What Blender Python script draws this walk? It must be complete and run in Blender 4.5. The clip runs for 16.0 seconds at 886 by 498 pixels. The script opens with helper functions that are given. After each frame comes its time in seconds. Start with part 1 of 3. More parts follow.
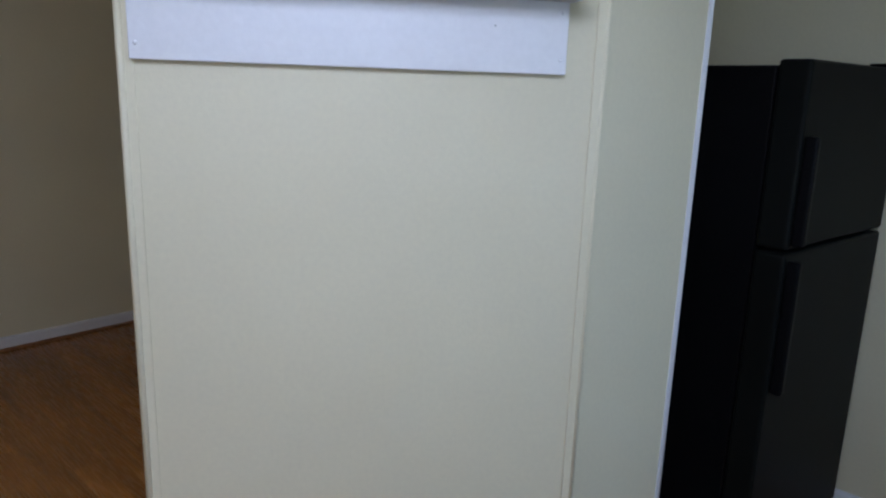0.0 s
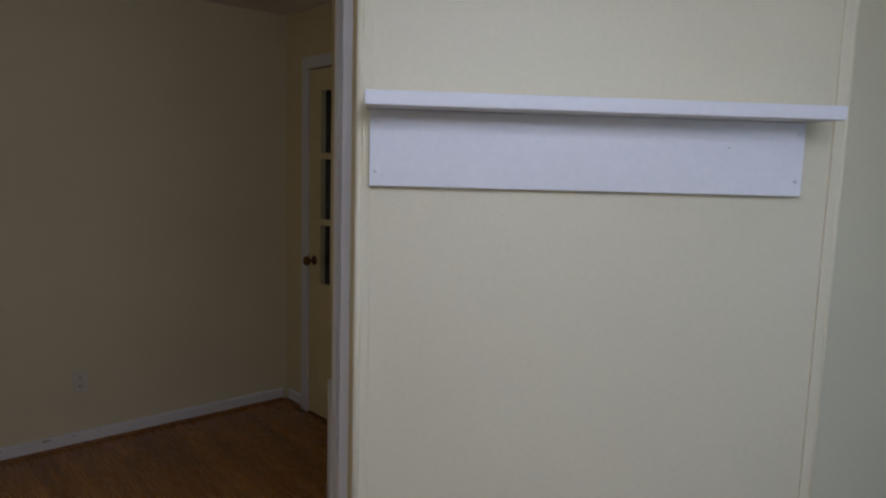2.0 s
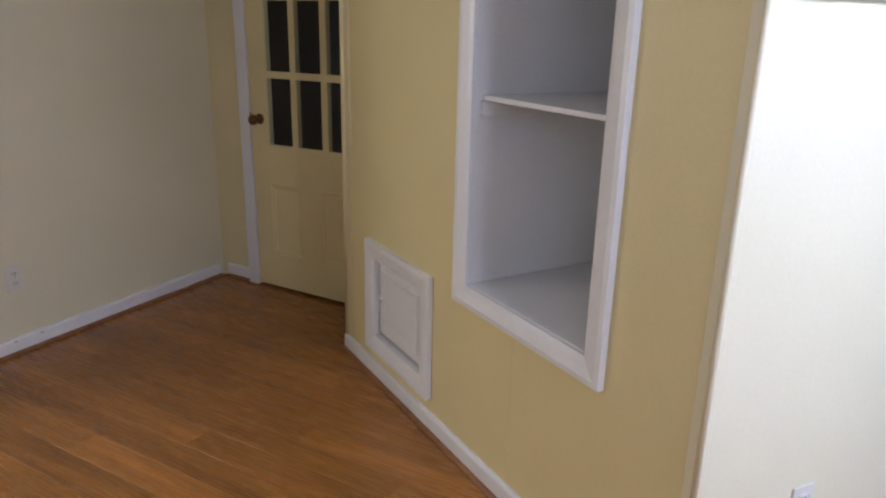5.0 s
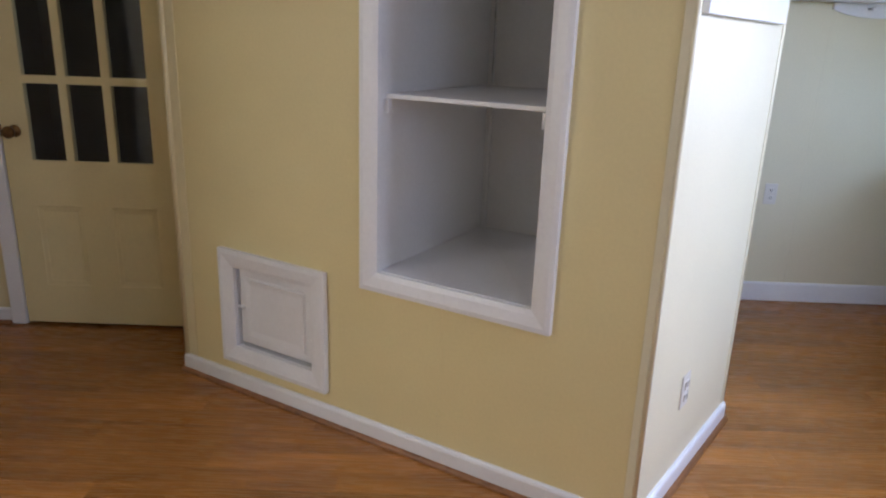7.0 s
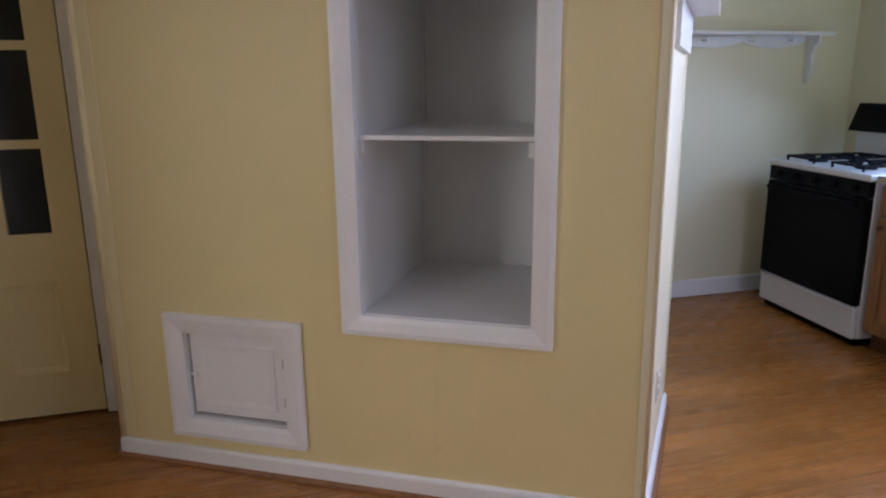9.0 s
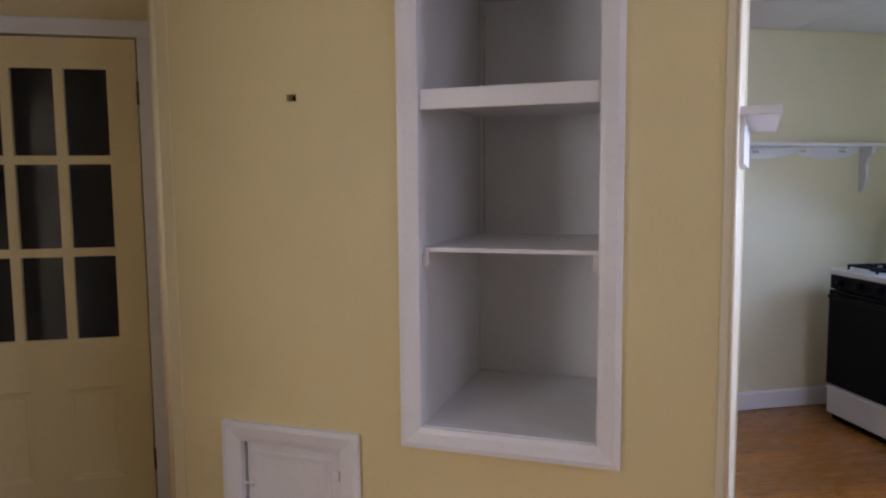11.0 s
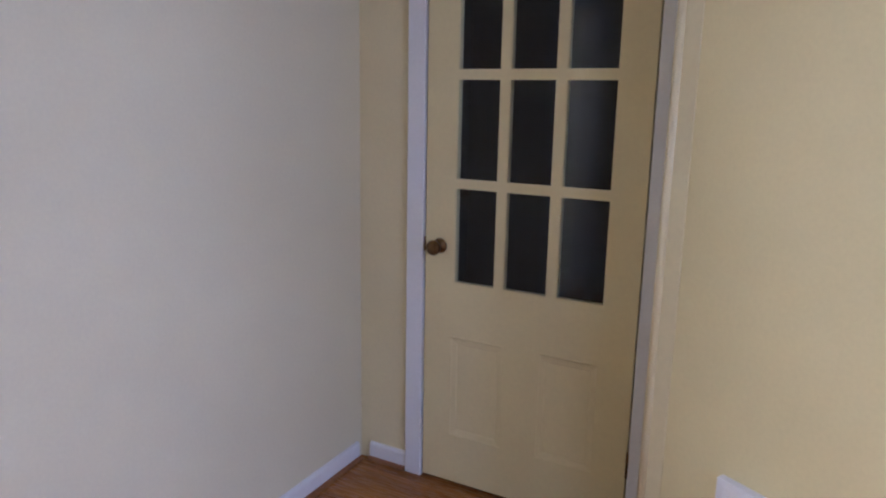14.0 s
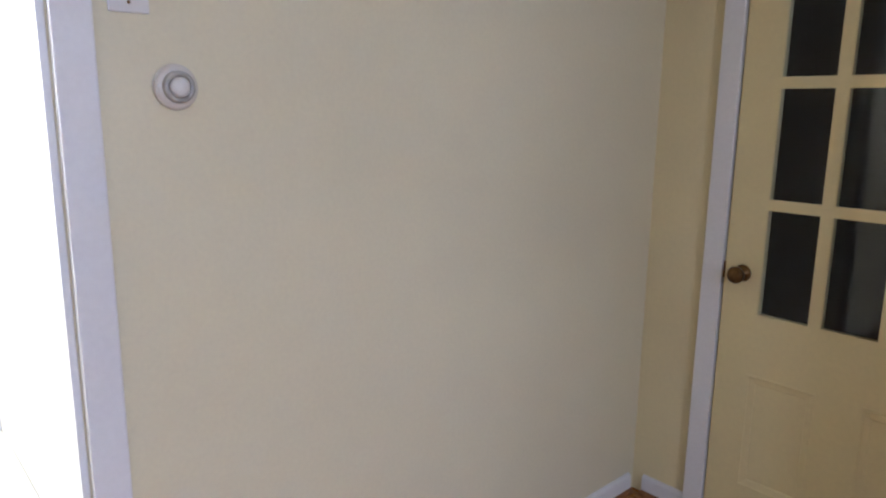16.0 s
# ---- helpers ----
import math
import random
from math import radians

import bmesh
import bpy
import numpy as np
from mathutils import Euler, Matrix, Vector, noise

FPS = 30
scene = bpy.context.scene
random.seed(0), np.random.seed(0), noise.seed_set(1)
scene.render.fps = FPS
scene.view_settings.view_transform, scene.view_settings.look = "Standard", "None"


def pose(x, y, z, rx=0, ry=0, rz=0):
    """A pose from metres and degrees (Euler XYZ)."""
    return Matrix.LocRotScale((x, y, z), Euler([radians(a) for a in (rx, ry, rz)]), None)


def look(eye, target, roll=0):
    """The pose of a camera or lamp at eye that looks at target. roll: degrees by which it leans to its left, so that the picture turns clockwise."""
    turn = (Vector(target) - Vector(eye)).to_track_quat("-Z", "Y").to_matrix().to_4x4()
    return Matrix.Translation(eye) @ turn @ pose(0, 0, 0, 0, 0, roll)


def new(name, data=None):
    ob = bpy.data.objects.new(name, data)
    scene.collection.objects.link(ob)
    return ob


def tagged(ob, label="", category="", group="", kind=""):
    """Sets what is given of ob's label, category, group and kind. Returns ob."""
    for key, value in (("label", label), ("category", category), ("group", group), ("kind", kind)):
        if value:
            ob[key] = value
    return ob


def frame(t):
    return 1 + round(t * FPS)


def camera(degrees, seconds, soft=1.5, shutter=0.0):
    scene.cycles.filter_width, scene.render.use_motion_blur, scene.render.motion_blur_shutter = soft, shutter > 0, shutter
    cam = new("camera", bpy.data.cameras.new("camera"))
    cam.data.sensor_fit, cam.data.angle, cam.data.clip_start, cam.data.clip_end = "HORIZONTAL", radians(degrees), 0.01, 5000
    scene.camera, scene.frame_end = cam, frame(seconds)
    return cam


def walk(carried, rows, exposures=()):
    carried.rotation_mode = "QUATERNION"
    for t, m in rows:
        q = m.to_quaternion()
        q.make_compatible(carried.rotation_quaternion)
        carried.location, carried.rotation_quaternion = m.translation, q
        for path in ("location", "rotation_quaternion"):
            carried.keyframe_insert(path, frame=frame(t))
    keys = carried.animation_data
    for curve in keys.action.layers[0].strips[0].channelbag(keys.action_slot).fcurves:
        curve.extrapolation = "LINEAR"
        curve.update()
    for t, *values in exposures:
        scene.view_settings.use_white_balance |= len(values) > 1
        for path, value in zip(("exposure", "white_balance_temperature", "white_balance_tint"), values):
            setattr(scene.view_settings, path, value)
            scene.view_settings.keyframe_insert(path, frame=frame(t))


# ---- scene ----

cam = camera(64.5, 16.0, soft=2.2)
PATH = [
    (0, (4.143, -1.909, 1.446), (2.806, -0.489, 1.003), 1.9),
    (0.2, (4.160, -1.927, 1.484), (2.719, -0.584, 1.110), 0.9),
    (0.5, (4.132, -1.979, 1.497), (2.665, -0.643, 1.242), 0.3),
    (0.7, (4.128, -2.005, 1.510), (2.697, -0.623, 1.312), -0.7),
    (1, (4.118, -2.038, 1.532), (2.717, -0.622, 1.355), -1.2),
    (1.5, (4.061, -2.070, 1.530), (2.627, -0.696, 1.289), 0.5),
    (2, (3.910, -2.082, 1.524), (2.406, -0.787, 1.279), 1.6),
    (2.5, (3.733, -2.117, 1.505), (2.075, -1.071, 1.107), 3.9),
    (3, (3.615, -2.335, 1.485), (1.961, -1.309, 1.023), 2.4),
    (3.5, (3.482, -2.465, 1.465), (2.034, -1.202, 0.912), 3.0),
    (3.7, (3.422, -2.475, 1.457), (2.021, -1.161, 0.895), 2.7),
    (5.8, (2.699, -2.904, 1.401), (2.078, -1.102, 0.796), 0.3),
    (6, (2.608, -2.909, 1.418), (2.047, -1.087, 0.817), 0.0),
    (6.5, (2.404, -3.066, 1.416), (2.148, -1.169, 0.833), 2.4),
    (7, (2.290, -3.143, 1.407), (2.285, -1.230, 0.827), 2.0),
    (7.5, (2.171, -3.071, 1.408), (2.132, -1.182, 0.752), -0.2),
    (8, (2.013, -3.027, 1.398), (2.039, -1.122, 0.790), 2.1),
    (8.5, (1.855, -3.047, 1.392), (2.250, -1.192, 0.755), 0.6),
    (9, (1.744, -3.117, 1.394), (2.261, -1.243, 0.927), -0.6),
    (9.2, (1.723, -3.133, 1.395), (2.237, -1.235, 1.030), -1.3),
    (11.3, (1.675, -3.099, 1.446), (2.062, -1.145, 1.263), -0.3),
    (11.5, (1.679, -3.026, 1.458), (2.003, -1.071, 1.192), -0.9),
    (12, (1.694, -2.825, 1.484), (1.773, -0.845, 1.215), -0.8),
    (12.5, (1.652, -2.729, 1.485), (1.419, -0.771, 1.156), -0.3),
    (13, (1.575, -2.606, 1.466), (1.129, -0.689, 1.111), 1.2),
    (13.5, (1.514, -2.434, 1.421), (0.981, -0.529, 1.129), 2.1),
    (14, (1.558, -2.192, 1.449), (0.617, -0.476, 1.038), 1.1),
    (14.5, (1.576, -2.125, 1.459), (0.624, -0.396, 1.138), 1.3),
    (15, (1.554, -2.122, 1.461), (0.484, -0.469, 1.111), 1.5),
    (15.5, (1.504, -2.135, 1.499), (0.247, -0.620, 1.132), 0.8),
    (16, (1.384, -2.216, 1.457), (-0.091, -0.926, 1.060), 0.7),
]
EXPOSURES = [(0.0, -0.75, 5950, 9), (0.6, -1.25, 6400, 12), (2.0, -1.3, 6500, 12), (2.5, -1.0, 6300, 14), (3.0, -0.4, 6050, 15), (3.7, 0.1, 6050, 15), (5.8, 0.55, 5900, 15), (7.0, 0.5, 5900, 15),
             (9.2, 0.25, 5900, 20), (11.3, 0.25, 6000, 24), (12.5, 0.8, 5500, 25), (13.5, 1.1, 5200, 25), (14.0, 1.15, 4900, 24), (15.0, 1.2, 4950, 20), (16.0, 1.1, 5450, 15)]
walk(cam, [(t, look(eye, target, roll)) for t, eye, target, roll in PATH], EXPOSURES)

# ------------------------------------------------------------------ light
SUN_EL, SUN_AZ = radians(42), radians(200)
world = bpy.data.worlds.new("sky")
scene.world = world
world.use_nodes = True
wn = world.node_tree.nodes
sky = wn.new("ShaderNodeTexSky")
sky.sky_type, sky.sun_disc = "NISHITA", False
sky.sun_elevation, sky.sun_rotation = SUN_EL, SUN_AZ
wn["Background"].inputs["Strength"].default_value = 0.12
world.node_tree.links.new(sky.outputs[0], wn["Background"].inputs["Color"])


def area(name, m, w, h, watts, colour):
    data = bpy.data.lights.new(name, "AREA")
    data.shape, data.size, data.size_y, data.energy, data.color = "RECTANGLE", w, h, watts, colour
    ob = new(name, data)
    ob.matrix_world = m
    return ob


# daylight in the window openings (east wall, south wall, kitchen)
DAY = (0.68, 0.75, 1.0)
area("window_light_south", look((3.76, -3.86, 1.9), (3.4, -2.4, 0.7)), 1.2, 0.8, 7.5, DAY)
area("window_light_east", look((4.38, -2.10, 2.05), (3.3, -1.3, 0.3)), 1.0, 0.54, 34, DAY)
area("window_light_kitchen", look((5.53, -0.65, 1.45), (5.05, -0.95, 0.35)), 0.98, 0.7, 26, (0.44, 0.64, 1.0))
# added lamps that brighten hall and bath, whose own sources are unseen
area("hall_added_light", look((-1.1, -2.86, 1.55), (0.5, -2.1, 0.2)), 0.8, 1.0, 22, (1, 0.95, 0.86))
area("bath_added_light", look((-2.6, -3.5, 1.7), (-2.75, -2.5, 1.1)), 0.8, 0.8, 24, (1, 0.97, 0.94))


# ------------------------------------------------------------------ materials
def material(name, colour, rough=0.5, metal=0.0, grain=0.0, grain_scale=60.0, blotch=0.0, blotch_scale=2.0,
             bump=0.0, bump_scale=120.0, detail=6, coat=0.0, stretch=(1, 1, 1), dark=0.8, per_piece=0.0):
    m = bpy.data.materials.new(name)
    m.use_nodes = True
    nt = m.node_tree
    n, ln = nt.nodes, nt.links
    b = n["Principled BSDF"]
    b.inputs["Roughness"].default_value, b.inputs["Metallic"].default_value = rough, metal
    b.inputs["Coat Weight"].default_value = coat
    tc = n.new("ShaderNodeTexCoord")
    mp = n.new("ShaderNodeMapping")
    mp.inputs["Scale"].default_value = stretch
    ln.new(tc.outputs["Object"], mp.inputs["Vector"])
    base = n.new("ShaderNodeRGB")
    base.outputs[0].default_value = (*colour, 1)
    out = base.outputs[0]
    info = n.new("ShaderNodeObjectInfo")
    for amount, scale, detail in ((blotch, blotch_scale, 4), (grain, grain_scale, detail)):
        if amount <= 0:
            continue
        tx = n.new("ShaderNodeTexNoise")
        tx.noise_dimensions = "4D"
        tx.inputs["Scale"].default_value, tx.inputs["Detail"].default_value = scale, detail
        ln.new(mp.outputs[0], tx.inputs["Vector"])
        if per_piece > 0:
            mw = n.new("ShaderNodeMath")
            mw.operation = "MULTIPLY"
            mw.inputs[1].default_value = 40
            ln.new(info.outputs["Random"], mw.inputs[0])
            ln.new(mw.outputs[0], tx.inputs["W"])
        rp = n.new("ShaderNodeMapRange")
        rp.inputs["From Min"].default_value, rp.inputs["From Max"].default_value = 0.32, 0.68
        rp.inputs["To Min"].default_value, rp.inputs["To Max"].default_value = 1 - amount, 1 + amount * 0.35
        ln.new(tx.outputs["Fac"], rp.inputs["Value"])
        mx = n.new("ShaderNodeVectorMath")
        mx.operation = "SCALE"
        ln.new(out, mx.inputs[0])
        ln.new(rp.outputs[0], mx.inputs["Scale"])
        out = mx.outputs[0]
    if per_piece > 0:
        rp = n.new("ShaderNodeMapRange")
        rp.inputs["To Min"].default_value, rp.inputs["To Max"].default_value = 1 - per_piece, 1 + per_piece
        ln.new(info.outputs["Random"], rp.inputs["Value"])
        mx = n.new("ShaderNodeVectorMath")
        mx.operation = "SCALE"
        ln.new(out, mx.inputs[0])
        ln.new(rp.outputs[0], mx.inputs["Scale"])
        out = mx.outputs[0]
    ln.new(out, b.inputs["Base Color"])
    if bump > 0:
        tx = n.new("ShaderNodeTexNoise")
        tx.inputs["Scale"].default_value, tx.inputs["Detail"].default_value = bump_scale, 5
        ln.new(mp.outputs[0], tx.inputs["Vector"])
        bp = n.new("ShaderNodeBump")
        bp.inputs["Strength"].default_value, bp.inputs["Distance"].default_value = bump, 0.003
        ln.new(tx.outputs["Fac"], bp.inputs["Height"])
        ln.new(bp.outputs[0], b.inputs["Normal"])
        rr = n.new("ShaderNodeMapRange")
        rr.inputs["To Min"].default_value, rr.inputs["To Max"].default_value = max(0.02, rough - 0.1), min(1, rough + 0.1)
        ln.new(tx.outputs["Fac"], rr.inputs["Value"])
        ln.new(rr.outputs[0], b.inputs["Roughness"])
    return m


WALL = material("pale_yellow_paint", (0.78, 0.665, 0.345), 0.55, blotch=0.05, blotch_scale=1.6, grain=0.03, grain_scale=90, bump=0.18, bump_scale=160)
# the same yellow wall paint, made paler to carry the cool daylight on it
WALL_DAYLIT = material("yellow_paint_daylight_paled", (0.78, 0.72, 0.51), 0.5, blotch=0.05, blotch_scale=1.6, grain=0.03, grain_scale=90, bump=0.15, bump_scale=160)
TRIMY = material("yellow_gloss_trim", (0.79, 0.69, 0.41), 0.4, blotch=0.05, grain=0.03, grain_scale=70, bump=0.12, bump_scale=90)
WHITE = material("white_gloss_paint", (0.84, 0.84, 0.84), 0.38, blotch=0.05, blotch_scale=3, grain=0.03, grain_scale=80, bump=0.14, bump_scale=70)
DOORP = material("cream_door_paint", (0.78, 0.67, 0.36), 0.4, blotch=0.05, blotch_scale=3, grain=0.03, bump=0.12, bump_scale=60)
CEIL = material("ceiling_white", (0.80, 0.79, 0.76), 0.85, blotch=0.06, grain=0.05, grain_scale=200, bump=0.25, bump_scale=220)
WOOD = material("laminate_plank", (0.42, 0.172, 0.036), 0.27, grain=0.28, grain_scale=7, blotch=0.32, blotch_scale=2.4, bump=0.02, bump_scale=20, stretch=(0.42, 6, 6), per_piece=0.16, detail=4)
SHOE = material("shoe_moulding_wood", (0.30, 0.13, 0.045), 0.4, grain=0.3, grain_scale=30, blotch=0.15, bump=0.1)
BRASS = material("aged_brass", (0.20, 0.115, 0.045), 0.32, 0.9, grain=0.25, grain_scale=60, blotch=0.3, blotch_scale=30)
CHROME = material("chrome", (0.75, 0.75, 0.76), 0.12, 1.0)
PLASTIC = material("white_plastic", (0.78, 0.77, 0.74), 0.35, blotch=0.04)
IVORY = material("outlet_plastic", (0.74, 0.70, 0.62), 0.35, blotch=0.04)
BLACK = material("black_appliance", (0.007, 0.007, 0.008), 0.28, blotch=0.2, bump=0.1, bump_scale=300)
BLACKT = material("black_textured_steel", (0.009, 0.010, 0.009), 0.42, blotch=0.2, bump=0.35, bump_scale=420)
IRON = material("black_cast_iron", (0.012, 0.012, 0.014), 0.55, bump=0.3)
ENAMEL = material("white_enamel", (0.78, 0.79, 0.80), 0.22, blotch=0.04)
DARK = material("dark_void", (0.01, 0.009, 0.008), 0.9)
# near-black that stands for the shade inside slots, holes and gaps
SLOT = material("recess_shade_black", (0.02, 0.018, 0.015), 0.7)
OAK = material("oak_cabinet", (0.34, 0.17, 0.065), 0.42, grain=0.4, grain_scale=9, blotch=0.2, stretch=(6, 6, 0.6), bump=0.1)
COUNTER = material("beige_laminate", (0.55, 0.45, 0.32), 0.4, grain=0.2, grain_scale=160, blotch=0.08)
TILE = material("white_floor_tile", (0.74, 0.72, 0.66), 0.3, blotch=0.07, blotch_scale=4, grain=0.03, per_piece=0.03)
GROUT = material("tile_grout", (0.42, 0.39, 0.34), 0.8, blotch=0.2)
# brown darkened so the closet behind the panes looks unlit
CLOSET = material("closet_unlit_brown", (0.055, 0.038, 0.026), 0.8, blotch=0.2)
TUB = material("tub_enamel", (0.80, 0.80, 0.78), 0.2, blotch=0.03)
SCUFF = material("scuffed_grey_strip", (0.48, 0.43, 0.40), 0.6, blotch=0.35, blotch_scale=8, grain=0.3, grain_scale=40, bump=0.2)
BATHW = material("golden_bath_boards", (0.52, 0.28, 0.10), 0.35, grain=0.3, grain_scale=8, blotch=0.2, stretch=(0.6, 6, 6))
DIAL = material("grey_dial_metal", (0.52, 0.50, 0.46), 0.35, 0.3, blotch=0.2, blotch_scale=30, grain=0.2)
THRESH = material("dark_threshold_wood", (0.10, 0.05, 0.022), 0.45, grain=0.35, grain_scale=20, blotch=0.2, bump=0.15)
for m_ in (BLACK, BLACKT, IRON):
    m_.node_tree.nodes["Principled BSDF"].inputs["Specular IOR Level"].default_value = 0.06
GLASS = bpy.data.materials.new("window_glass")
GLASS.use_nodes = True
_b = GLASS.node_tree.nodes["Principled BSDF"]
_b.inputs["Transmission Weight"].default_value, _b.inputs["Roughness"].default_value = 1.0, 0.015
_b.inputs["IOR"].default_value, _b.inputs["Base Color"].default_value = 1.28, (0.82, 0.84, 0.82, 1)


# ------------------------------------------------------------------ builders
def frame_at(x, y, dx, dy, z=0.0):
    """Local x along (dx, dy), local y to its left, z up."""
    d = Vector((dx, dy, 0)).normalized()
    return Matrix(((d.x, -d.y, 0, x), (d.y, d.x, 0, y), (0, 0, 1, z), (0, 0, 0, 1)))


def add_box(bm, x0, y0, z0, x1, y1, z1):
    v = [bm.verts.new((x, y, z)) for x in (x0, x1) for y in (y0, y1) for z in (z0, z1)]
    for f in ((0, 1, 3, 2), (4, 6, 7, 5), (0, 4, 5, 1), (2, 3, 7, 6), (0, 2, 6, 4), (1, 5, 7, 3)):
        bm.faces.new([v[i] for i in f])
    return v


def bevelled(bm, width, segments=2):
    bmesh.ops.bevel(bm, geom=bm.edges[:], offset=width, segments=segments, affect="EDGES", profile=0.6)
    return bm


def box(x0, y0, z0, x1, y1, z1, bevel=0.002, segments=2):
    bm = bmesh.new()
    add_box(bm, min(x0, x1), min(y0, y1), min(z0, z1), max(x0, x1), max(y0, y1), max(z0, z1))
    if bevel:
        bevelled(bm, bevel, segments)
    return bm


def lathe(profile, steps=24, axis="z"):
    """A turned solid from (radius, height) pairs."""
    bm = bmesh.new()
    rings = []
    for r, h in profile:
        if r < 1e-6:
            rings.append([bm.verts.new((0, 0, h))])
        else:
            rings.append([bm.verts.new((r * math.cos(2 * math.pi * k / steps), r * math.sin(2 * math.pi * k / steps), h)) for k in range(steps)])
    for a, b in zip(rings, rings[1:]):
        for k in range(steps):
            q = [a[k % len(a)], a[(k + 1) % len(a)], b[(k + 1) % len(b)], b[k % len(b)]]
            q = list(dict.fromkeys(q))
            if len(q) > 2:
                bm.faces.new(q)
    if axis == "-y":
        bmesh.ops.rotate(bm, verts=bm.verts[:], matrix=Matrix.Rotation(radians(90), 3, "X"))
    if axis == "x":
        bmesh.ops.rotate(bm, verts=bm.verts[:], matrix=Matrix.Rotation(radians(90), 3, "Y"))
    for f in bm.faces:
        f.smooth = True
    return bm


def prism(points, a, b, axis="x"):
    """A profile drawn in the plane across the axis, run from a to b along it."""
    bm = bmesh.new()
    rows = []
    for s in (a, b):
        rows.append([bm.verts.new((s, p, q) if axis == "x" else ((p, s, q) if axis == "y" else (p, q, s))) for p, q in points])
    n = len(points)
    for i in range(n):
        bm.faces.new((rows[0][i], rows[0][(i + 1) % n], rows[1][(i + 1) % n], rows[1][i]))
    bm.faces.new(rows[0][::-1])
    bm.faces.new(rows[1])
    return bm


def mesh_of(name, bm, mat):
    bmesh.ops.recalc_face_normals(bm, faces=bm.faces[:])
    me = bpy.data.meshes.new(name)
    bm.to_mesh(me)
    bm.free()
    me.materials.append(mat)
    return me


def moved(bm, x, y, z):
    bmesh.ops.translate(bm, verts=bm.verts[:], vec=(x, y, z))
    return bm


def part(name, bm, mat, parent, label=""):
    ob = new(name, mesh_of(name, bm, mat))
    ob.parent = parent
    return tagged(ob, label)


def thing(name, m, label, category, group="", kind=""):
    ob = new(name)
    ob.empty_display_size = 0.1
    ob.matrix_world = m
    return tagged(ob, label, category, group, kind)


def solid(name, bm, mat, m, label, category, kind="structure", group=""):
    ob = new(name, mesh_of(name, bm, mat))
    ob.matrix_world = m
    return tagged(ob, label, category, group, kind)


def wall_mesh(length, z0, z1, thick, holes):
    """A wall from local x 0 to length, its face at y 0, its body towards +y, with rectangular holes (s0, s1, z0, z1)."""
    xs = sorted({0.0, length, *[h[0] for h in holes], *[h[1] for h in holes]})
    zs = sorted({z0, z1, *[h[2] for h in holes], *[h[3] for h in holes]})
    def full(i, k):
        if not (0 <= i < len(xs) - 1 and 0 <= k < len(zs) - 1):
            return False
        cx, cz = (xs[i] + xs[i + 1]) / 2, (zs[k] + zs[k + 1]) / 2
        return not any(h[0] < cx < h[1] and h[2] < cz < h[3] for h in holes)
    bm = bmesh.new()
    def quad(*p):
        bm.faces.new([bm.verts.new(c) for c in p])
    for i in range(len(xs) - 1):
        for k in range(len(zs) - 1):
            if not full(i, k):
                continue
            a, b, c, d = xs[i], xs[i + 1], zs[k], zs[k + 1]
            quad((a, 0, c), (b, 0, c), (b, 0, d), (a, 0, d))
            quad((a, thick, c), (a, thick, d), (b, thick, d), (b, thick, c))
            if not full(i - 1, k):
                quad((a, 0, c), (a, 0, d), (a, thick, d), (a, thick, c))
            if not full(i + 1, k):
                quad((b, 0, c), (b, thick, c), (b, thick, d), (b, 0, d))
            if not full(i, k - 1):
                quad((a, 0, c), (a, thick, c), (b, thick, c), (b, 0, c))
            if not full(i, k + 1):
                quad((a, 0, d), (b, 0, d), (b, thick, d), (a, thick, d))
    bmesh.ops.remove_doubles(bm, verts=bm.verts[:], dist=1e-5)
    return bm


def wall(name, m, length, holes=(), thick=0.1, z0=0.0, z1=2.37, mat=None, label="pale yellow painted plaster wall"):
    return solid(name, wall_mesh(length, z0, z1, thick, holes), mat or WALL, m, label, "wall")


def skirting(m, s0, s1, height=0.076, mitre0=0.0, mitre1=0.0, shoe=True, mat=None):
    """White baseboard with a rounded top on a wall's face, and a wood shoe moulding at its foot."""
    pts = [(-0.016, 0.004), (-0.016, height - 0.012), (-0.013, height - 0.004), (-0.008, height), (-0.0005, height), (-0.0005, 0.004)]
    bm = prism(pts, s0, s1)
    for v in bm.verts:
        if mitre0 and abs(v.co.x - s0) < 1e-6:
            v.co.x += v.co.y * mitre0
        elif mitre1 and abs(v.co.x - s1) < 1e-6:
            v.co.x -= v.co.y * mitre1
    solid("baseboard", bm, mat or WHITE, m, "white painted wooden baseboard along the wall", "baseboard")
    if shoe:
        pts = [(-0.0165, 0.001), (-0.031, 0.001), (-0.030, 0.008), (-0.025, 0.014), (-0.0165, 0.017)]
        bm = prism(pts, s0, s1)
        for v in bm.verts:
            if mitre0 and abs(v.co.x - s0) < 1e-6:
                v.co.x += v.co.y * mitre0
            elif mitre1 and abs(v.co.x - s1) < 1e-6:
                v.co.x -= v.co.y * mitre1
        solid("trim", bm, SHOE, m, "stained wood shoe moulding at the baseboard's foot", "moulding")


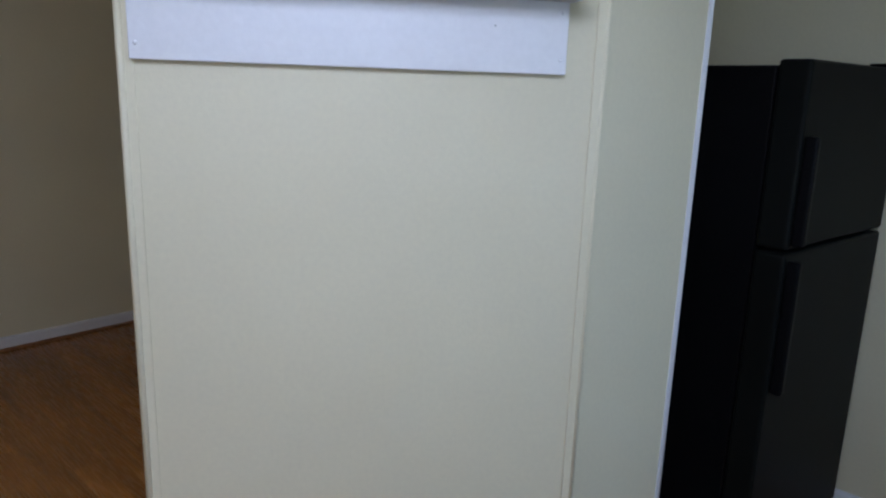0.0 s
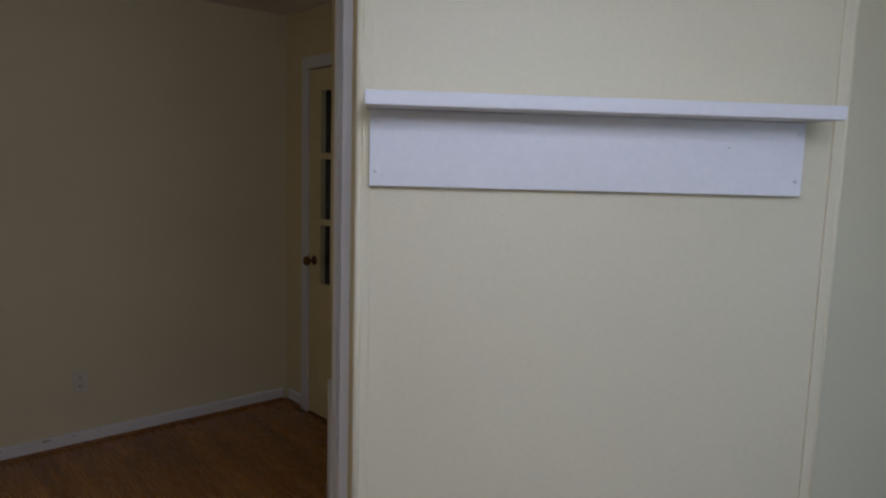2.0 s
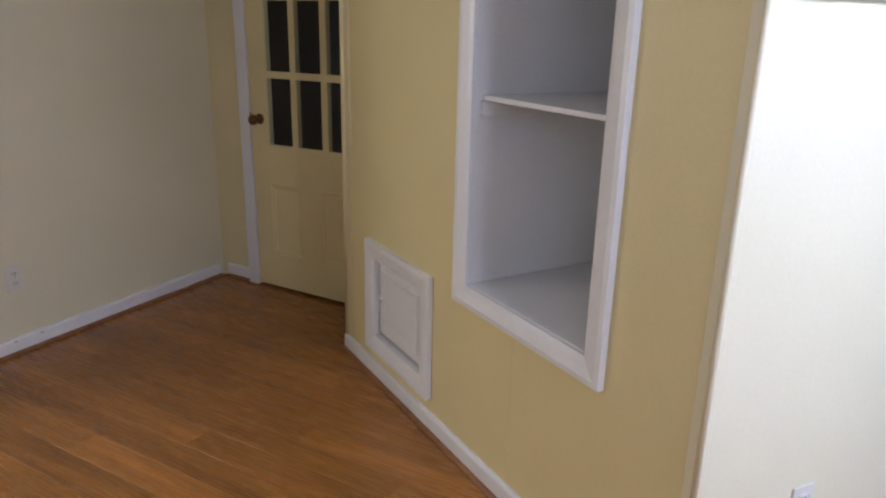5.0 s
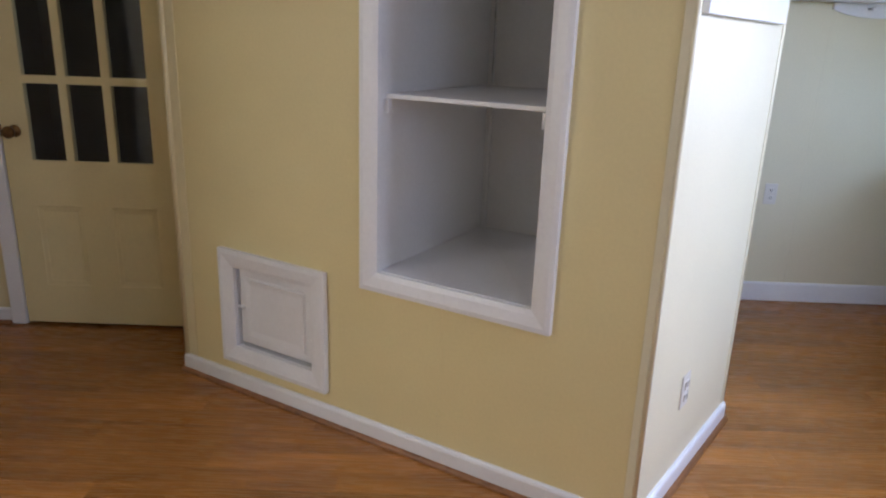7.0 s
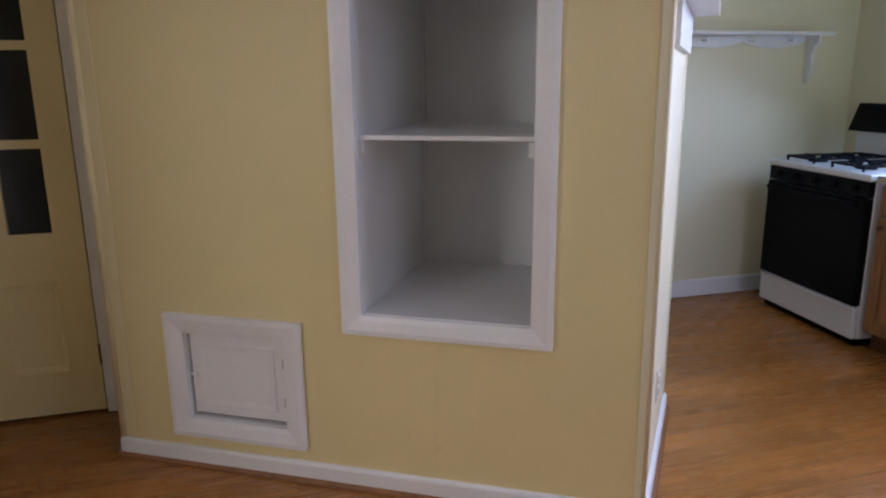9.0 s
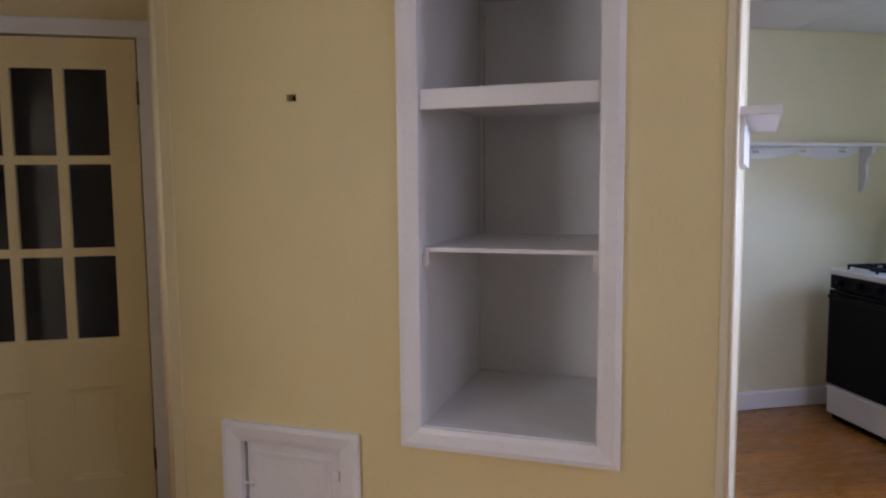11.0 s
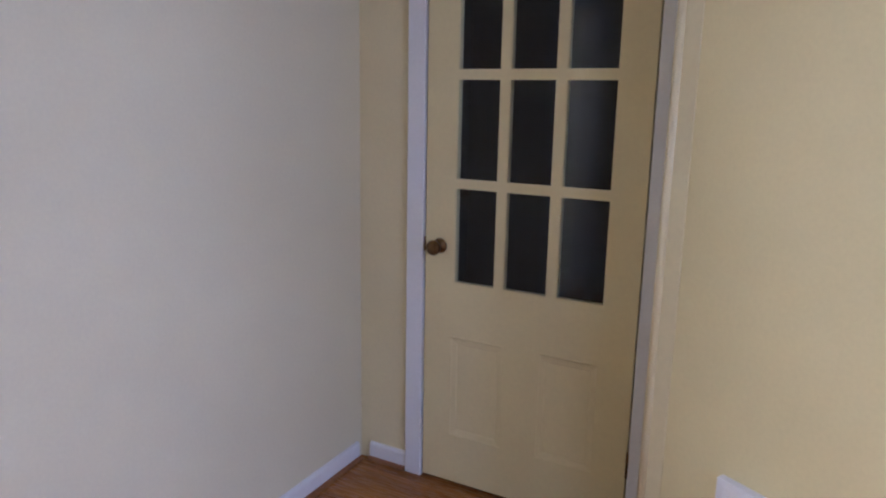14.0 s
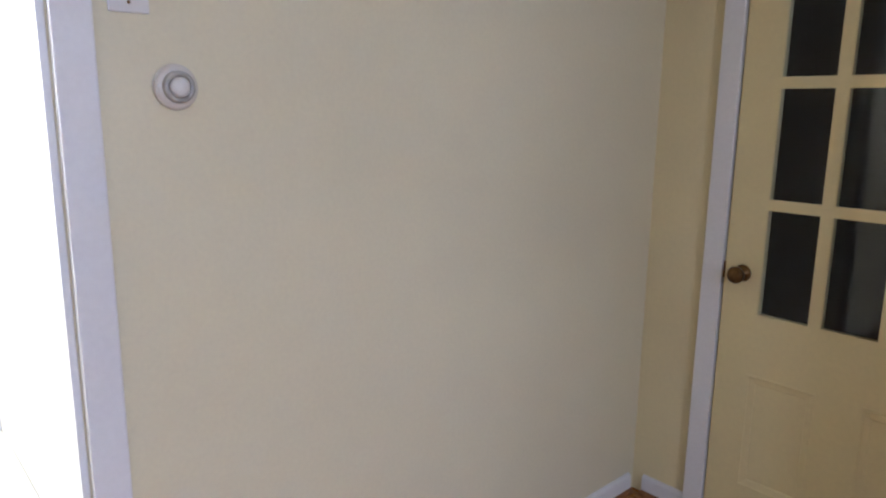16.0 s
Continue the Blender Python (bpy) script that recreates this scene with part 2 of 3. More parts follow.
def picture_frame(parent, s0, s1, z0, z1, w, proud, mat, names, inner_lip=0.006):
    """Four mitred boards round an opening: s0..s1, z0..z1 is the outer edge, w the width."""
    prof = ((0.0, 0.001), (0.0, -proud), (w * 0.25, -proud * 1.08), (w * 0.75, -proud * 0.8), (w, -proud * 0.55), (w, 0.001))
    corners = [(s0, z0, 1, 1), (s1, z0, -1, 1), (s1, z1, -1, -1), (s0, z1, 1, -1)]
    for i in range(4):
        a, b = corners[i], corners[(i + 1) % 4]
        bm = bmesh.new()
        ra = [bm.verts.new((a[0] + a[2] * d, y, a[1] + a[3] * d)) for d, y in prof]
        rb = [bm.verts.new((b[0] + b[2] * d, y, b[1] + b[3] * d)) for d, y in prof]
        n = len(prof)
        for k in range(n):
            bm.faces.new((ra[k], ra[(k + 1) % n], rb[(k + 1) % n], rb[k]))
        bm.faces.new(ra[::-1])
        bm.faces.new(rb)
        part(names, bm, mat, parent)


# ------------------------------------------------------------------ plan
H = 2.37
A0 = Vector((1.211, -0.410))
K = Vector((2.868, -1.385))
VB = Vector((math.cos(radians(53.5)), math.sin(radians(53.5))))
KR = K + VB * 0.885
DC = Vector((math.cos(radians(80)), math.sin(radians(80))))
CE = KR + DC * 0.33
UA = (K - A0).normalized()
LA = (K - A0).length
FA = frame_at(A0.x, A0.y, UA.x, UA.y)
FB = frame_at(K.x, K.y, VB.x, VB.y)
FC = frame_at(KR.x, KR.y, DC.x, DC.y)
FL = frame_at(0.1006, -4.5, -0.0268, 0.9996)      # west wall, s = y + 4.5
FD = frame_at(-0.1, 0.015, 1, 0)                  # wall of the glazed door, s = x + 0.1
FK = frame_at(2.8, 0.7, 1, 0)                     # kitchen back wall, s = x - 2.8
FE = frame_at(5.57, 0.8, 0, -1)                   # kitchen east wall, s = 0.8 - y
FM = frame_at(4.42, -1.35, 0, -1)                 # east wall of the main room, unseen, set near for its window light, s = -1.35 - y
FS = frame_at(4.52, -3.9, -1, 0)                  # south wall, s = 4.52 - x
I4 = Matrix.Identity(4)

wall("wall_west", FL, 4.6, [(1.75, 2.585, 0, 2.05)], thick=0.12, mat=WALL_DAYLIT, label="yellow painted wall with an open doorway, coloured paler for daylight")
wall("wall_north", FD, 1.3, [(0.372, 1.182, 0, 2.033)], mat=TRIMY, label="yellow-cream painted wall round the glazed door")
ret = frame_at(1.2, 0.11, 0.011, -0.52)
wall("wall_return", ret, 0.515, thick=0.1)
NS0, NS1, NZ0, NZ1 = 0.998, 1.556, 0.648, 2.16
HS0, HS1, HZ0, HZ1 = 0.314, 0.700, 0.197, 0.526
wall("wall_niche", FA, LA, [(NS0 - 0.0145, NS1 + 0.0145, NZ0 - 0.0125, NZ1 + 0.0145), (HS0 - 0.0105, HS1 + 0.0105, HZ0 - 0.0105, HZ1 + 0.0105), (0.530, 0.566, 1.709, 1.733)], thick=0.09)
wall("wall_shelf", FB, 0.885, thick=0.09, mat=WALL_DAYLIT, label="yellow painted end wall, coloured paler for the daylight on it")
wall("wall_corner", FC, 0.33, thick=0.09, mat=WALL_DAYLIT, label="yellow painted angled wall, coloured paler for the daylight on it")
wall("wall_alcove_south", frame_at(CE.x - 0.03, CE.y + 0.002, -1, 0.06), 0.67, thick=0.09)
wall("wall_alcove_west", frame_at(2.8, -0.32, 0, 1), 1.02, thick=0.09)
wall("wall_kitchen", FK, 2.87, mat=WALL_DAYLIT, label="yellow painted kitchen wall, coloured paler for the daylight on it")
wall("wall_east_kitchen", FE, 2.15, [(0.95, 1.95, 1.08, 1.82)], mat=WALL_DAYLIT, label="yellow painted kitchen wall with a window, coloured paler for daylight")
# unseen jog and near east wall, added so the window light falls off faster
wall("wall_jog_added", frame_at(5.57, -1.35, -1, 0), 1.145)
wall("wall_east", FM, 2.55, [(0.22, 1.28, 1.75, 2.34)])
wall("wall_south", FS, 4.46, [(0.12, 1.4, 1.45, 2.34)])

# ceiling sheet above everything, and the kitchen's panel ceiling a little lower
solid("ceiling", box(-0.05, -4.02, H, 5.7, 0.85, H + 0.08, 0), CEIL, I4, "plain white painted ceiling", "ceiling")
bm = bmesh.new()
for i in range(6):
    for k in range(3):
        x0, y0 = 2.83 + i * 0.61, -1.10 + k * 0.61
        x1 = min(x0 + 0.602, 5.56)
        if x1 - x0 > 0.1 and not (x0 < 3.5 and y0 < -0.4):
            add_box(bm, x0, y0, H - 0.03, x1, min(y0 + 0.602, 0.69), H - 0.004)
solid("ceiling_kitchen", bm, CEIL, I4, "white panel ceiling with fine joints over the kitchen", "ceiling")

# skirtings
skirting(FL, 2.68, 4.48)
skirting(FD, 0.13, 0.30)
skirting(ret, 0.11, 0.515, mitre1=0.6)
skirting(FA, 0.0, LA, mitre0=0.6, mitre1=0.88)
skirting(FB, 0.0, 0.885, mitre0=0.88, mitre1=0.23)
skirting(FC, 0.0, 0.33, mitre0=0.23)
skirting(FK, 0.62, 2.76, height=0.115, shoe=False)
skirting(FM, 0.01, 2.53)
skirting(FS, 0.11, 4.4)


def corner_trim(at, da, db, wa, wb, mat, label, bead=0.0055):
    """A corner bead: two thin rounded strips that meet on an outside corner."""
    t = thing("corner_trim", frame_at(at.x, at.y, 1, 0), label, "corner trim", kind="structure")
    for d, w, side in ((da, wa, -1), (db, wb, 1)):
        m = frame_at(0, 0, d.x, d.y)
        bm = box(0.0005, -0.0035 * side, 0.078, w, 0.0005 * side, H - 0.002, 0.0022)
        bm.transform(m)
        part("strip", bm, mat, t)
    bm = lathe([(0, 0.078), (bead, 0.078), (bead, H - 0.002), (0, H - 0.002)], 14)
    part("bead", bm, mat, t)


corner_trim(A0, -(Vector((0.011, -0.52)).normalized()), UA, 0.02, 0.062, TRIMY, "yellow painted wooden corner bead at the wall's end", 0.0135)
corner_trim(K, -UA, VB, 0.030, 0.022, WALL_DAYLIT, "painted wooden corner bead between two walls, in the daylight-paled yellow", 0.0075)
corner_trim(KR, -VB, DC, 0.022, 0.012, WALL_DAYLIT, "painted corner bead beside the wall shelf, in the daylight-paled yellow")
corner_trim(CE, -DC, Vector((-1, 0.06)).normalized(), 0.012, 0.012, WHITE, "white painted corner bead at the wall's end")

chips = bmesh.new()
rnd = random.Random(9)
for k in range(14):
    s0, z0 = 2.69 + rnd.random() ** 2 * 0.9, 0.060 + rnd.random() * 0.006
    w_, h_ = 0.006 + rnd.random() * 0.016, 0.002 + rnd.random() * 0.004
    ring = [chips.verts.new((s0 + w_ * math.cos(a * 0.9) * rnd.uniform(0.6, 1), -0.0165, z0 + h_ * math.sin(a * 0.9) * rnd.uniform(0.5, 1))) for a in range(7)]
    chips.faces.new(ring)
solid("paint_chips", chips, SHOE, FL, "chipped paint showing dark wood on the baseboard", "paint chips")

# ------------------------------------------------------------------ glazed door
def glazed_door():
    m = frame_at(0.283, 0.0, 1, 0, 0.014)
    d = thing("door_1", m, "closed cream-painted wooden door with nine glass panes over two panels", "door", kind="structure")
    W, HT, T = 0.788, 2.012, 0.036
    cols = [(0.119, 0.282), (0.313, 0.477), (0.509, 0.677)]
    rows = [(0.789, 1.138), (1.166, 1.513), (1.541, 1.893)]
    holes = [(a, b, c, e) for a, b in cols for c, e in rows]
    panels = [(0.115, 0.322, 0.192, 0.578), (0.462, 0.668, 0.192, 0.578)]
    part("leaf", wall_mesh(W, 0, HT, T, holes + panels), DOORP, d)
    for a, b, c, e in panels:
        bm = bmesh.new()
        rings = [[bm.verts.new((x, y, z)) for x, z in ((a + q, c + q), (b - q, c + q), (b - q, e - q), (a + q, e - q))]
                 for q, y in ((0.0, 0.0006), (0.004, 0.003), (0.02, 0.0055), (0.024, 0.0085))]
        for p_, q_ in zip(rings, rings[1:]):
            for k in range(4):
                bm.faces.new((p_[k], p_[(k + 1) % 4], q_[(k + 1) % 4], q_[k]))
        bm.faces.new(rings[-1])
        part("panel", bm, DOORP, d)
        part("panel_moulding", box(a - 0.006, -0.004, e + 0.001, b + 0.006, -0.0003, e + 0.008, 0.0015, 1), DOORP, d)
    for a, b, c, e in holes:
        g = part("pane", box(a - 0.001, 0.0045, c - 0.001, b + 0.001, 0.0085, e + 0.001, 0), GLASS, d)
        g.visible_shadow = False
        bm = bmesh.new()
        q = 0.004
        for x0, z0, x1, z1 in ((a, c, b, c + q), (a, e - q, b, e), (a, c + q, a + q, e - q), (b - q, c + q, b, e - q)):
            add_box(bm, x0 + 0.0002, 0.0012, z0 + 0.0002, x1 - 0.0002, 0.0043, z1 - 0.0002)
        part("glazing_bead", bm, DOORP, d)
    part("door_knob", moved(lathe([(0, 0), (0.027, 0), (0.028, 0.004), (0.02, 0.008), (0.010, 0.012), (0.009, 0.03), (0.016, 0.036), (0.0265, 0.044), (0.028, 0.054), (0.024, 0.063), (0.012, 0.067), (0, 0.067)], 24, "-y"), 0.062, -0.0005, 0.922), BRASS, d, "dark aged brass knob")
    part("latch_plate", box(-0.006, -0.002, 0.895, 0.001, 0.02, 0.95, 0.0006, 1), BRASS, d)
    for z in (0.26, 1.80):
        part("hinge", moved(lathe([(0, 0), (0.007, 0), (0.007, 0.09), (0.004, 0.096), (0, 0.096)], 10), W + 0.006, -0.004, z - 0.05), BRASS, d)
    return d


glazed_door()
cas = thing("door_casing", frame_at(0, 0.0135, 1, 0), "white painted wooden casing round the glazed door", "door casing", kind="structure")
part("jamb_board", box(0.206, -0.024, 0.001, 0.276, 0, 2.033, 0.004), WHITE, cas)
part("jamb_board", box(1.078, -0.024, 0.001, 1.146, 0, 2.033, 0.004), WHITE, cas)
part("head_board", box(0.206, -0.024, 2.0335, 1.146, 0, 2.10, 0.004), WHITE, cas)
part("stop", box(0.2725, 0.045, 0.001, 0.2835, 0.07, 2.03, 0.002), WHITE, cas)
part("stop", box(1.072, 0.045, 0.001, 1.0815, 0.07, 2.03, 0.002), WHITE, cas)

# closet behind the glazed door; its dark brown colour carries the lack of light
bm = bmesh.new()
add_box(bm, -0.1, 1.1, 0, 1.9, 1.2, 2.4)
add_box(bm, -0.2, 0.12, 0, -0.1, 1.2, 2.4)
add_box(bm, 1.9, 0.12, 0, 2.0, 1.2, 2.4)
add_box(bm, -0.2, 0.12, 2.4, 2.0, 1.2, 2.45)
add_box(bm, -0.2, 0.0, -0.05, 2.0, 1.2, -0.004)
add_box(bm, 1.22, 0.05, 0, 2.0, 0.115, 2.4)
solid("closet_wall", bm, CLOSET, I4, "closet walls coloured dark brown to stand for the unlit interior", "wall")

# ------------------------------------------------------------------ niche with shelves
nic = thing("wall_niche_shelves", FA, "white painted recessed shelving niche with two shelves and moulded trim", "niche", kind="structure")
D = 0.74
part("side_board", box(NS0 - 0.014, 0.002, NZ0 - 0.012, NS0, D, NZ1, 0.001), WHITE, nic)
part("side_board", box(NS1, 0.002, NZ0 - 0.012, NS1 + 0.014, D, NZ1, 0.001), WHITE, nic)
part("back_board", box(NS0 - 0.014, D + 0.0005, NZ0 - 0.012, NS1 + 0.014, D + 0.014, NZ1, 0.001), WHITE, nic)
part("top_board", box(NS0 - 0.014, 0.002, NZ1 + 0.0005, NS1 + 0.014, D + 0.014, NZ1 + 0.014, 0.001), WHITE, nic)
bm = prism([(NS0 + 0.0005, 0.002), (NS1 - 0.0005, 0.002), (NS0 + 0.0005, D - 0.002)], NZ0 - 0.012, NZ0 - 0.0005, "z")
part("floor_board", bm, WHITE, nic)
bm = prism([(NS1 - 0.0005, 0.004), (NS1 - 0.0005, D - 0.002), (NS0 + 0.003, D - 0.002)], NZ0 - 0.012, NZ0 - 0.002, "z")
part("floor_board", bm, WHITE, nic)
part("corner_strip", box(NS0 + 0.0005, D - 0.022, NZ0, NS0 + 0.02, D - 0.0005, NZ1, 0.004), WHITE, nic)
part("shelf", box(NS0 + 0.002, 0.03, 1.214, NS1 - 0.002, D - 0.03, 1.229, 0.003), WHITE, nic)
for s in (NS0 + 0.0005, NS1 - 0.0185):
    part("cleat", box(s, 0.02, 1.168, s + 0.018, D - 0.05, 1.2135, 0.002), WHITE, nic)
part("shelf", box(NS0 + 0.002, 0.034, 1.700, NS1 - 0.002, D - 0.03, 1.722, 0.002), WHITE, nic)
part("shelf_front", box(NS0 + 0.001, 0.004, 1.664, NS1 - 0.001, 0.0335, 1.727, 0.003), WHITE, nic)
picture_frame(nic, 0.932, 1.627, 0.578, 2.235, 0.066, 0.02, WHITE, "casing")

bm = bmesh.new()
rnd = random.Random(4)
xo, z = 0.0, 1.235
while z < 2.1:
    dz, nx = 0.02 + rnd.random() * 0.03, rnd.uniform(-0.002, 0.002)
    w_ = 0.0008 + rnd.random() * 0.0016
    v = [bm.verts.new(c) for c in ((NS0 + 0.0208 + xo * 0.1, D - 0.024 + xo - w_, z), (NS0 + 0.0208, D - 0.024 + xo + w_, z), (NS0 + 0.0208, D - 0.024 + nx + w_, z + dz), (NS0 + 0.0208 + nx * 0.1, D - 0.024 + nx - w_, z + dz))]
    bm.faces.new(v)
    xo, z = nx, z + dz
part("crack", bm, SLOT, nic, "thin dark crack in the paint")

ks_seam = thing("kitchen_wall_seam", FK, "faint vertical board joint in the kitchen wall", "wall joint", kind="structure")
part("ridge", box(1.448, -0.0012, 0.118, 1.453, 0.0005, 1.55, 0.0005, 1), WALL_DAYLIT, ks_seam)

# taped joint and a paint run under the niche
seam = thing("wall_seam", FA, "faint vertical board joint with a paint run in the yellow wall", "wall joint", kind="structure")
part("ridge", box(1.2465, -0.0012, 0.08, 1.2505, 0.0005, 0.575, 0.0005, 1), WALL, seam)
part("paint_run", moved(lathe([(0.011, 0), (0.009, 0.002), (0.005, 0.0035), (0, 0.004)], 14, "-y"), 1.252, -0.0003, 0.192), WALL, seam)
part("paint_run", moved(lathe([(0.007, 0), (0.005, 0.002), (0, 0.003)], 12, "-y"), 1.247, -0.0003, 0.205), WALL, seam)

# small cut-out high in the wall, its depth shaded by a near-black lining
part("hole_shade_lining", box(0.5305, 0.045, 1.7095, 0.5655, 0.05, 1.7325, 0), SLOT, thing("wall_cutout", FA, "small dark rectangular hole cut in the yellow wall", "hole", kind="structure"))

# ------------------------------------------------------------------ access hatch
hat = thing("access_hatch", FA, "white painted access hatch with raised panel door, low in the yellow wall", "hatch", kind="structure")
picture_frame(hat, 0.240, 0.773, 0.124, 0.596, 0.071, 0.022, WHITE, "casing")
for x0, z0, x1, z1 in ((HS0 - 0.01, HZ0 - 0.01, HS1 + 0.01, HZ0), (HS0 - 0.01, HZ1, HS1 + 0.01, HZ1 + 0.01), (HS0 - 0.01, HZ0, HS0, HZ1), (HS1, HZ0, HS1 + 0.01, HZ1)):
    part("jamb_lining", box(x0, 0.001, z0, x1, 0.085, z1, 0), WHITE, hat)
# near-black sheet paints the shade seen round the hatch door
part("shade_backing", box(HS0, 0.0315, HZ0, HS1, 0.04, HZ1, 0), SLOT, hat, "near-black backing that stands for shade behind the hatch door")
part("hatch_door", box(HS0 + 0.010, 0.009, HZ0 + 0.014, HS1 - 0.007, 0.03, HZ1 - 0.005, 0.003), WHITE, hat)
a, b, c, e = HS0 + 0.012, HS1 - 0.008, HZ0 + 0.016, HZ1 - 0.006
bm = bmesh.new()
o = [bm.verts.new((x, 0.0115, z)) for x, z in ((a + 0.028, c + 0.028), (b - 0.028, c + 0.028), (b - 0.028, e - 0.028), (a + 0.028, e - 0.028))]
i_ = [bm.verts.new((x, 0.001, z)) for x, z in ((a + 0.036, c + 0.036), (b - 0.036, c + 0.036), (b - 0.036, e - 0.036), (a + 0.036, e - 0.036))]
j_ = [bm.verts.new((x, 0.005, z)) for x, z in ((a + 0.058, c + 0.058), (b - 0.058, c + 0.058), (b - 0.058, e - 0.058), (a + 0.058, e - 0.058))]
for p, q in ((o, i_), (i_, j_)):
    for k in range(4):
        bm.faces.new((p[k], p[(k + 1) % 4], q[(k + 1) % 4], q[k]))
bm.faces.new(j_)
part("raised_panel", bm, WHITE, hat)
for z in (0.29, 0.435):
    part("hinge", box(HS1 - 0.030, 0.004, z - 0.017, HS1 - 0.004, 0.0118, z + 0.017, 0.003), WHITE, hat, "painted-over small hinge")
    part("hinge_pin", moved(lathe([(0, 0), (0.006, 0), (0.006, 0.034), (0, 0.034)], 8), HS1 - 0.003, 0.004, z - 0.017), BRASS, hat)
part("latch", moved(lathe([(0, 0), (0.009, 0), (0.010, 0.006), (0.006, 0.012), (0, 0.013)], 12, "-y"), HS0 + 0.026, 0.0118, 0.362), WHITE, hat)
part("latch_bar", box(HS0 - 0.004, 0.003, 0.357, HS0 + 0.024, 0.0075, 0.367, 0.002), WHITE, hat)

# ------------------------------------------------------------------ wall shelf on the end wall
sh = thing("wall_shelf", FB, "white painted wooden shelf with a broad backboard on the end wall", "shelf")
part("backboard", box(0.018, -0.021, 1.480, 0.800, -0.0005, 1.612, 0.002), WHITE, sh)
part("board", box(0.012, -0.112, 1.6125, 0.815, -0.0005, 1.636, 0.002), WHITE, sh)
for s in (0.030, 0.788):
    for z in (1.507, 1.592):
        part("screw", moved(lathe([(0, 0), (0.004, 0), (0.0035, 0.0012), (0, 0.0016)], 10, "-y"), s, -0.0212, z), WHITE, sh)

part("nail_hole", moved(lathe([(0, 0), (0.0014, 0), (0.0011, 0.0006), (0, 0.0008)], 8, "-y"), 0.659, -0.0211, 1.564), SLOT, sh, "small dark nail hole")


def duplex_outlet(m, label):
    o = thing("wall_outlet", m, label, "outlet")
    part("plate", box(-0.035, -0.006, -0.058, 0.035, -0.0005, 0.058, 0.003), IVORY, o)
    for z in (-0.022, 0.022):
        part("socket", box(-0.016, -0.0085, z - 0.014, 0.016, -0.0062, z + 0.014, 0.004), IVORY, o)
        for x in (-0.006, 0.006):
            part("slot", box(x - 0.0013, -0.0092, z - 0.003, x + 0.0013, -0.0087, z + 0.007, 0), SLOT, o)
        part("slot", box(-0.002, -0.0092, z - 0.010, 0.002, -0.0087, z - 0.006, 0), SLOT, o)
    part("screw", moved(lathe([(0, 0), (0.003, 0), (0.002, 0.001), (0, 0.0014)], 8, "-y"), 0, -0.0062, 0), CHROME, o)
    return o


duplex_outlet(FB @ pose(0.345, 0, 0.347), "white electrical outlet low on the end wall")
duplex_outlet(FL @ pose(3.31, 0, 0.34), "white electrical outlet low on the yellow wall")
duplex_outlet(FK @ pose(1.285, 0, 0.63), "white electrical outlet on the kitchen wall")

sw = thing("light_switch", FL @ pose(2.72, 0, 1.672), "white two-screw toggle switch plate beside the doorway", "switch")
part("plate", box(-0.036, -0.006, -0.058, 0.036, -0.0005, 0.058, 0.003), PLASTIC, sw)
part("toggle", box(-0.005, -0.018, -0.004, 0.005, -0.0062, 0.012, 0.002), PLASTIC, sw)
part("slot", box(-0.007, -0.0068, -0.013, 0.007, -0.0061, 0.013, 0), SLOT, sw)
for z in (-0.04, 0.04):
    part("screw", moved(lathe([(0, 0), (0.0035, 0), (0.0025, 0.001), (0, 0.0014)], 8, "-y"), 0, -0.0062, z), BRASS, sw)
dm = thing("round_thermostat", FL @ pose(2.795, 0, 1.487), "round ivory thermostat with a grey ring and glossy centre", "thermostat")
part("base_ring", lathe([(0, 0.0005), (0.042, 0.0005), (0.043, 0.006), (0.040, 0.013), (0.032, 0.016), (0, 0.016)], 32, "-y"), IVORY, dm)
part("dial_ring", moved(lathe([(0.030, 0), (0.030, 0.009), (0.026, 0.013), (0.020, 0.010), (0.020, 0)], 32, "-y"), 0, -0.0162, 0), DIAL, dm, "dull grey metal turning ring")
part("centre", moved(lathe([(0, 0), (0.019, 0), (0.019, 0.012), (0.014, 0.019), (0, 0.021)], 28, "-y"), 0, -0.0163, 0), PLASTIC, dm, "glossy white domed centre")

# ------------------------------------------------------------------ doorway to the hall
dc = thing("doorway_casing", FL, "white painted wooden casing and jamb of the open doorway", "door casing", kind="structure")
part("jamb_board", box(2.587, -0.02, 0.001, 2.655, -0.0005, 2.05, 0.004), WHITE, dc)
part("jamb_board", box(1.668, -0.02, 0.001, 1.748, -0.0005, 2.05, 0.004), WHITE, dc)
part("head_board", box(1.668, -0.02, 2.0505, 2.652, -0.0005, 2.13, 0.004), WHITE, dc)
part("jamb", box(2.571, 0.0, 0.101, 2.5845, 0.12, 2.0495, 0.001), WHITE, dc)
part("jamb", box(1.7505, 0.0, 0.101, 1.764, 0.12, 2.0495, 0.001), WHITE, dc)
th = thing("threshold", FL, "raised dark wood threshold step of the doorway over a pale strip", "threshold", kind="structure")
part("riser", box(1.752, 0.004, 0.036, 2.583, 0.02, 0.085, 0.002), THRESH, th)
part("toe_strip", box(1.752, -0.004, 0.001, 2.583, 0.02, 0.0355, 0.003), SCUFF, th, "scuffed pale strip at the foot of the step")
part("nosing", box(1.752, -0.012, 0.0855, 2.57, 0.05, 0.1, 0.005), OAK, th, "worn golden wood nosing")

# hall: raised tiled floor, right wall, far wall with a second opening, white shelving and tub beyond
HW = material("hall_white_paint", (0.80, 0.78, 0.70), 0.6, blotch=0.04, bump=0.1)
wall("wall_hall_north", frame_at(-2.0, -1.80, 1, 0), 1.87, thick=0.08, mat=HW, label="white painted hall wall")
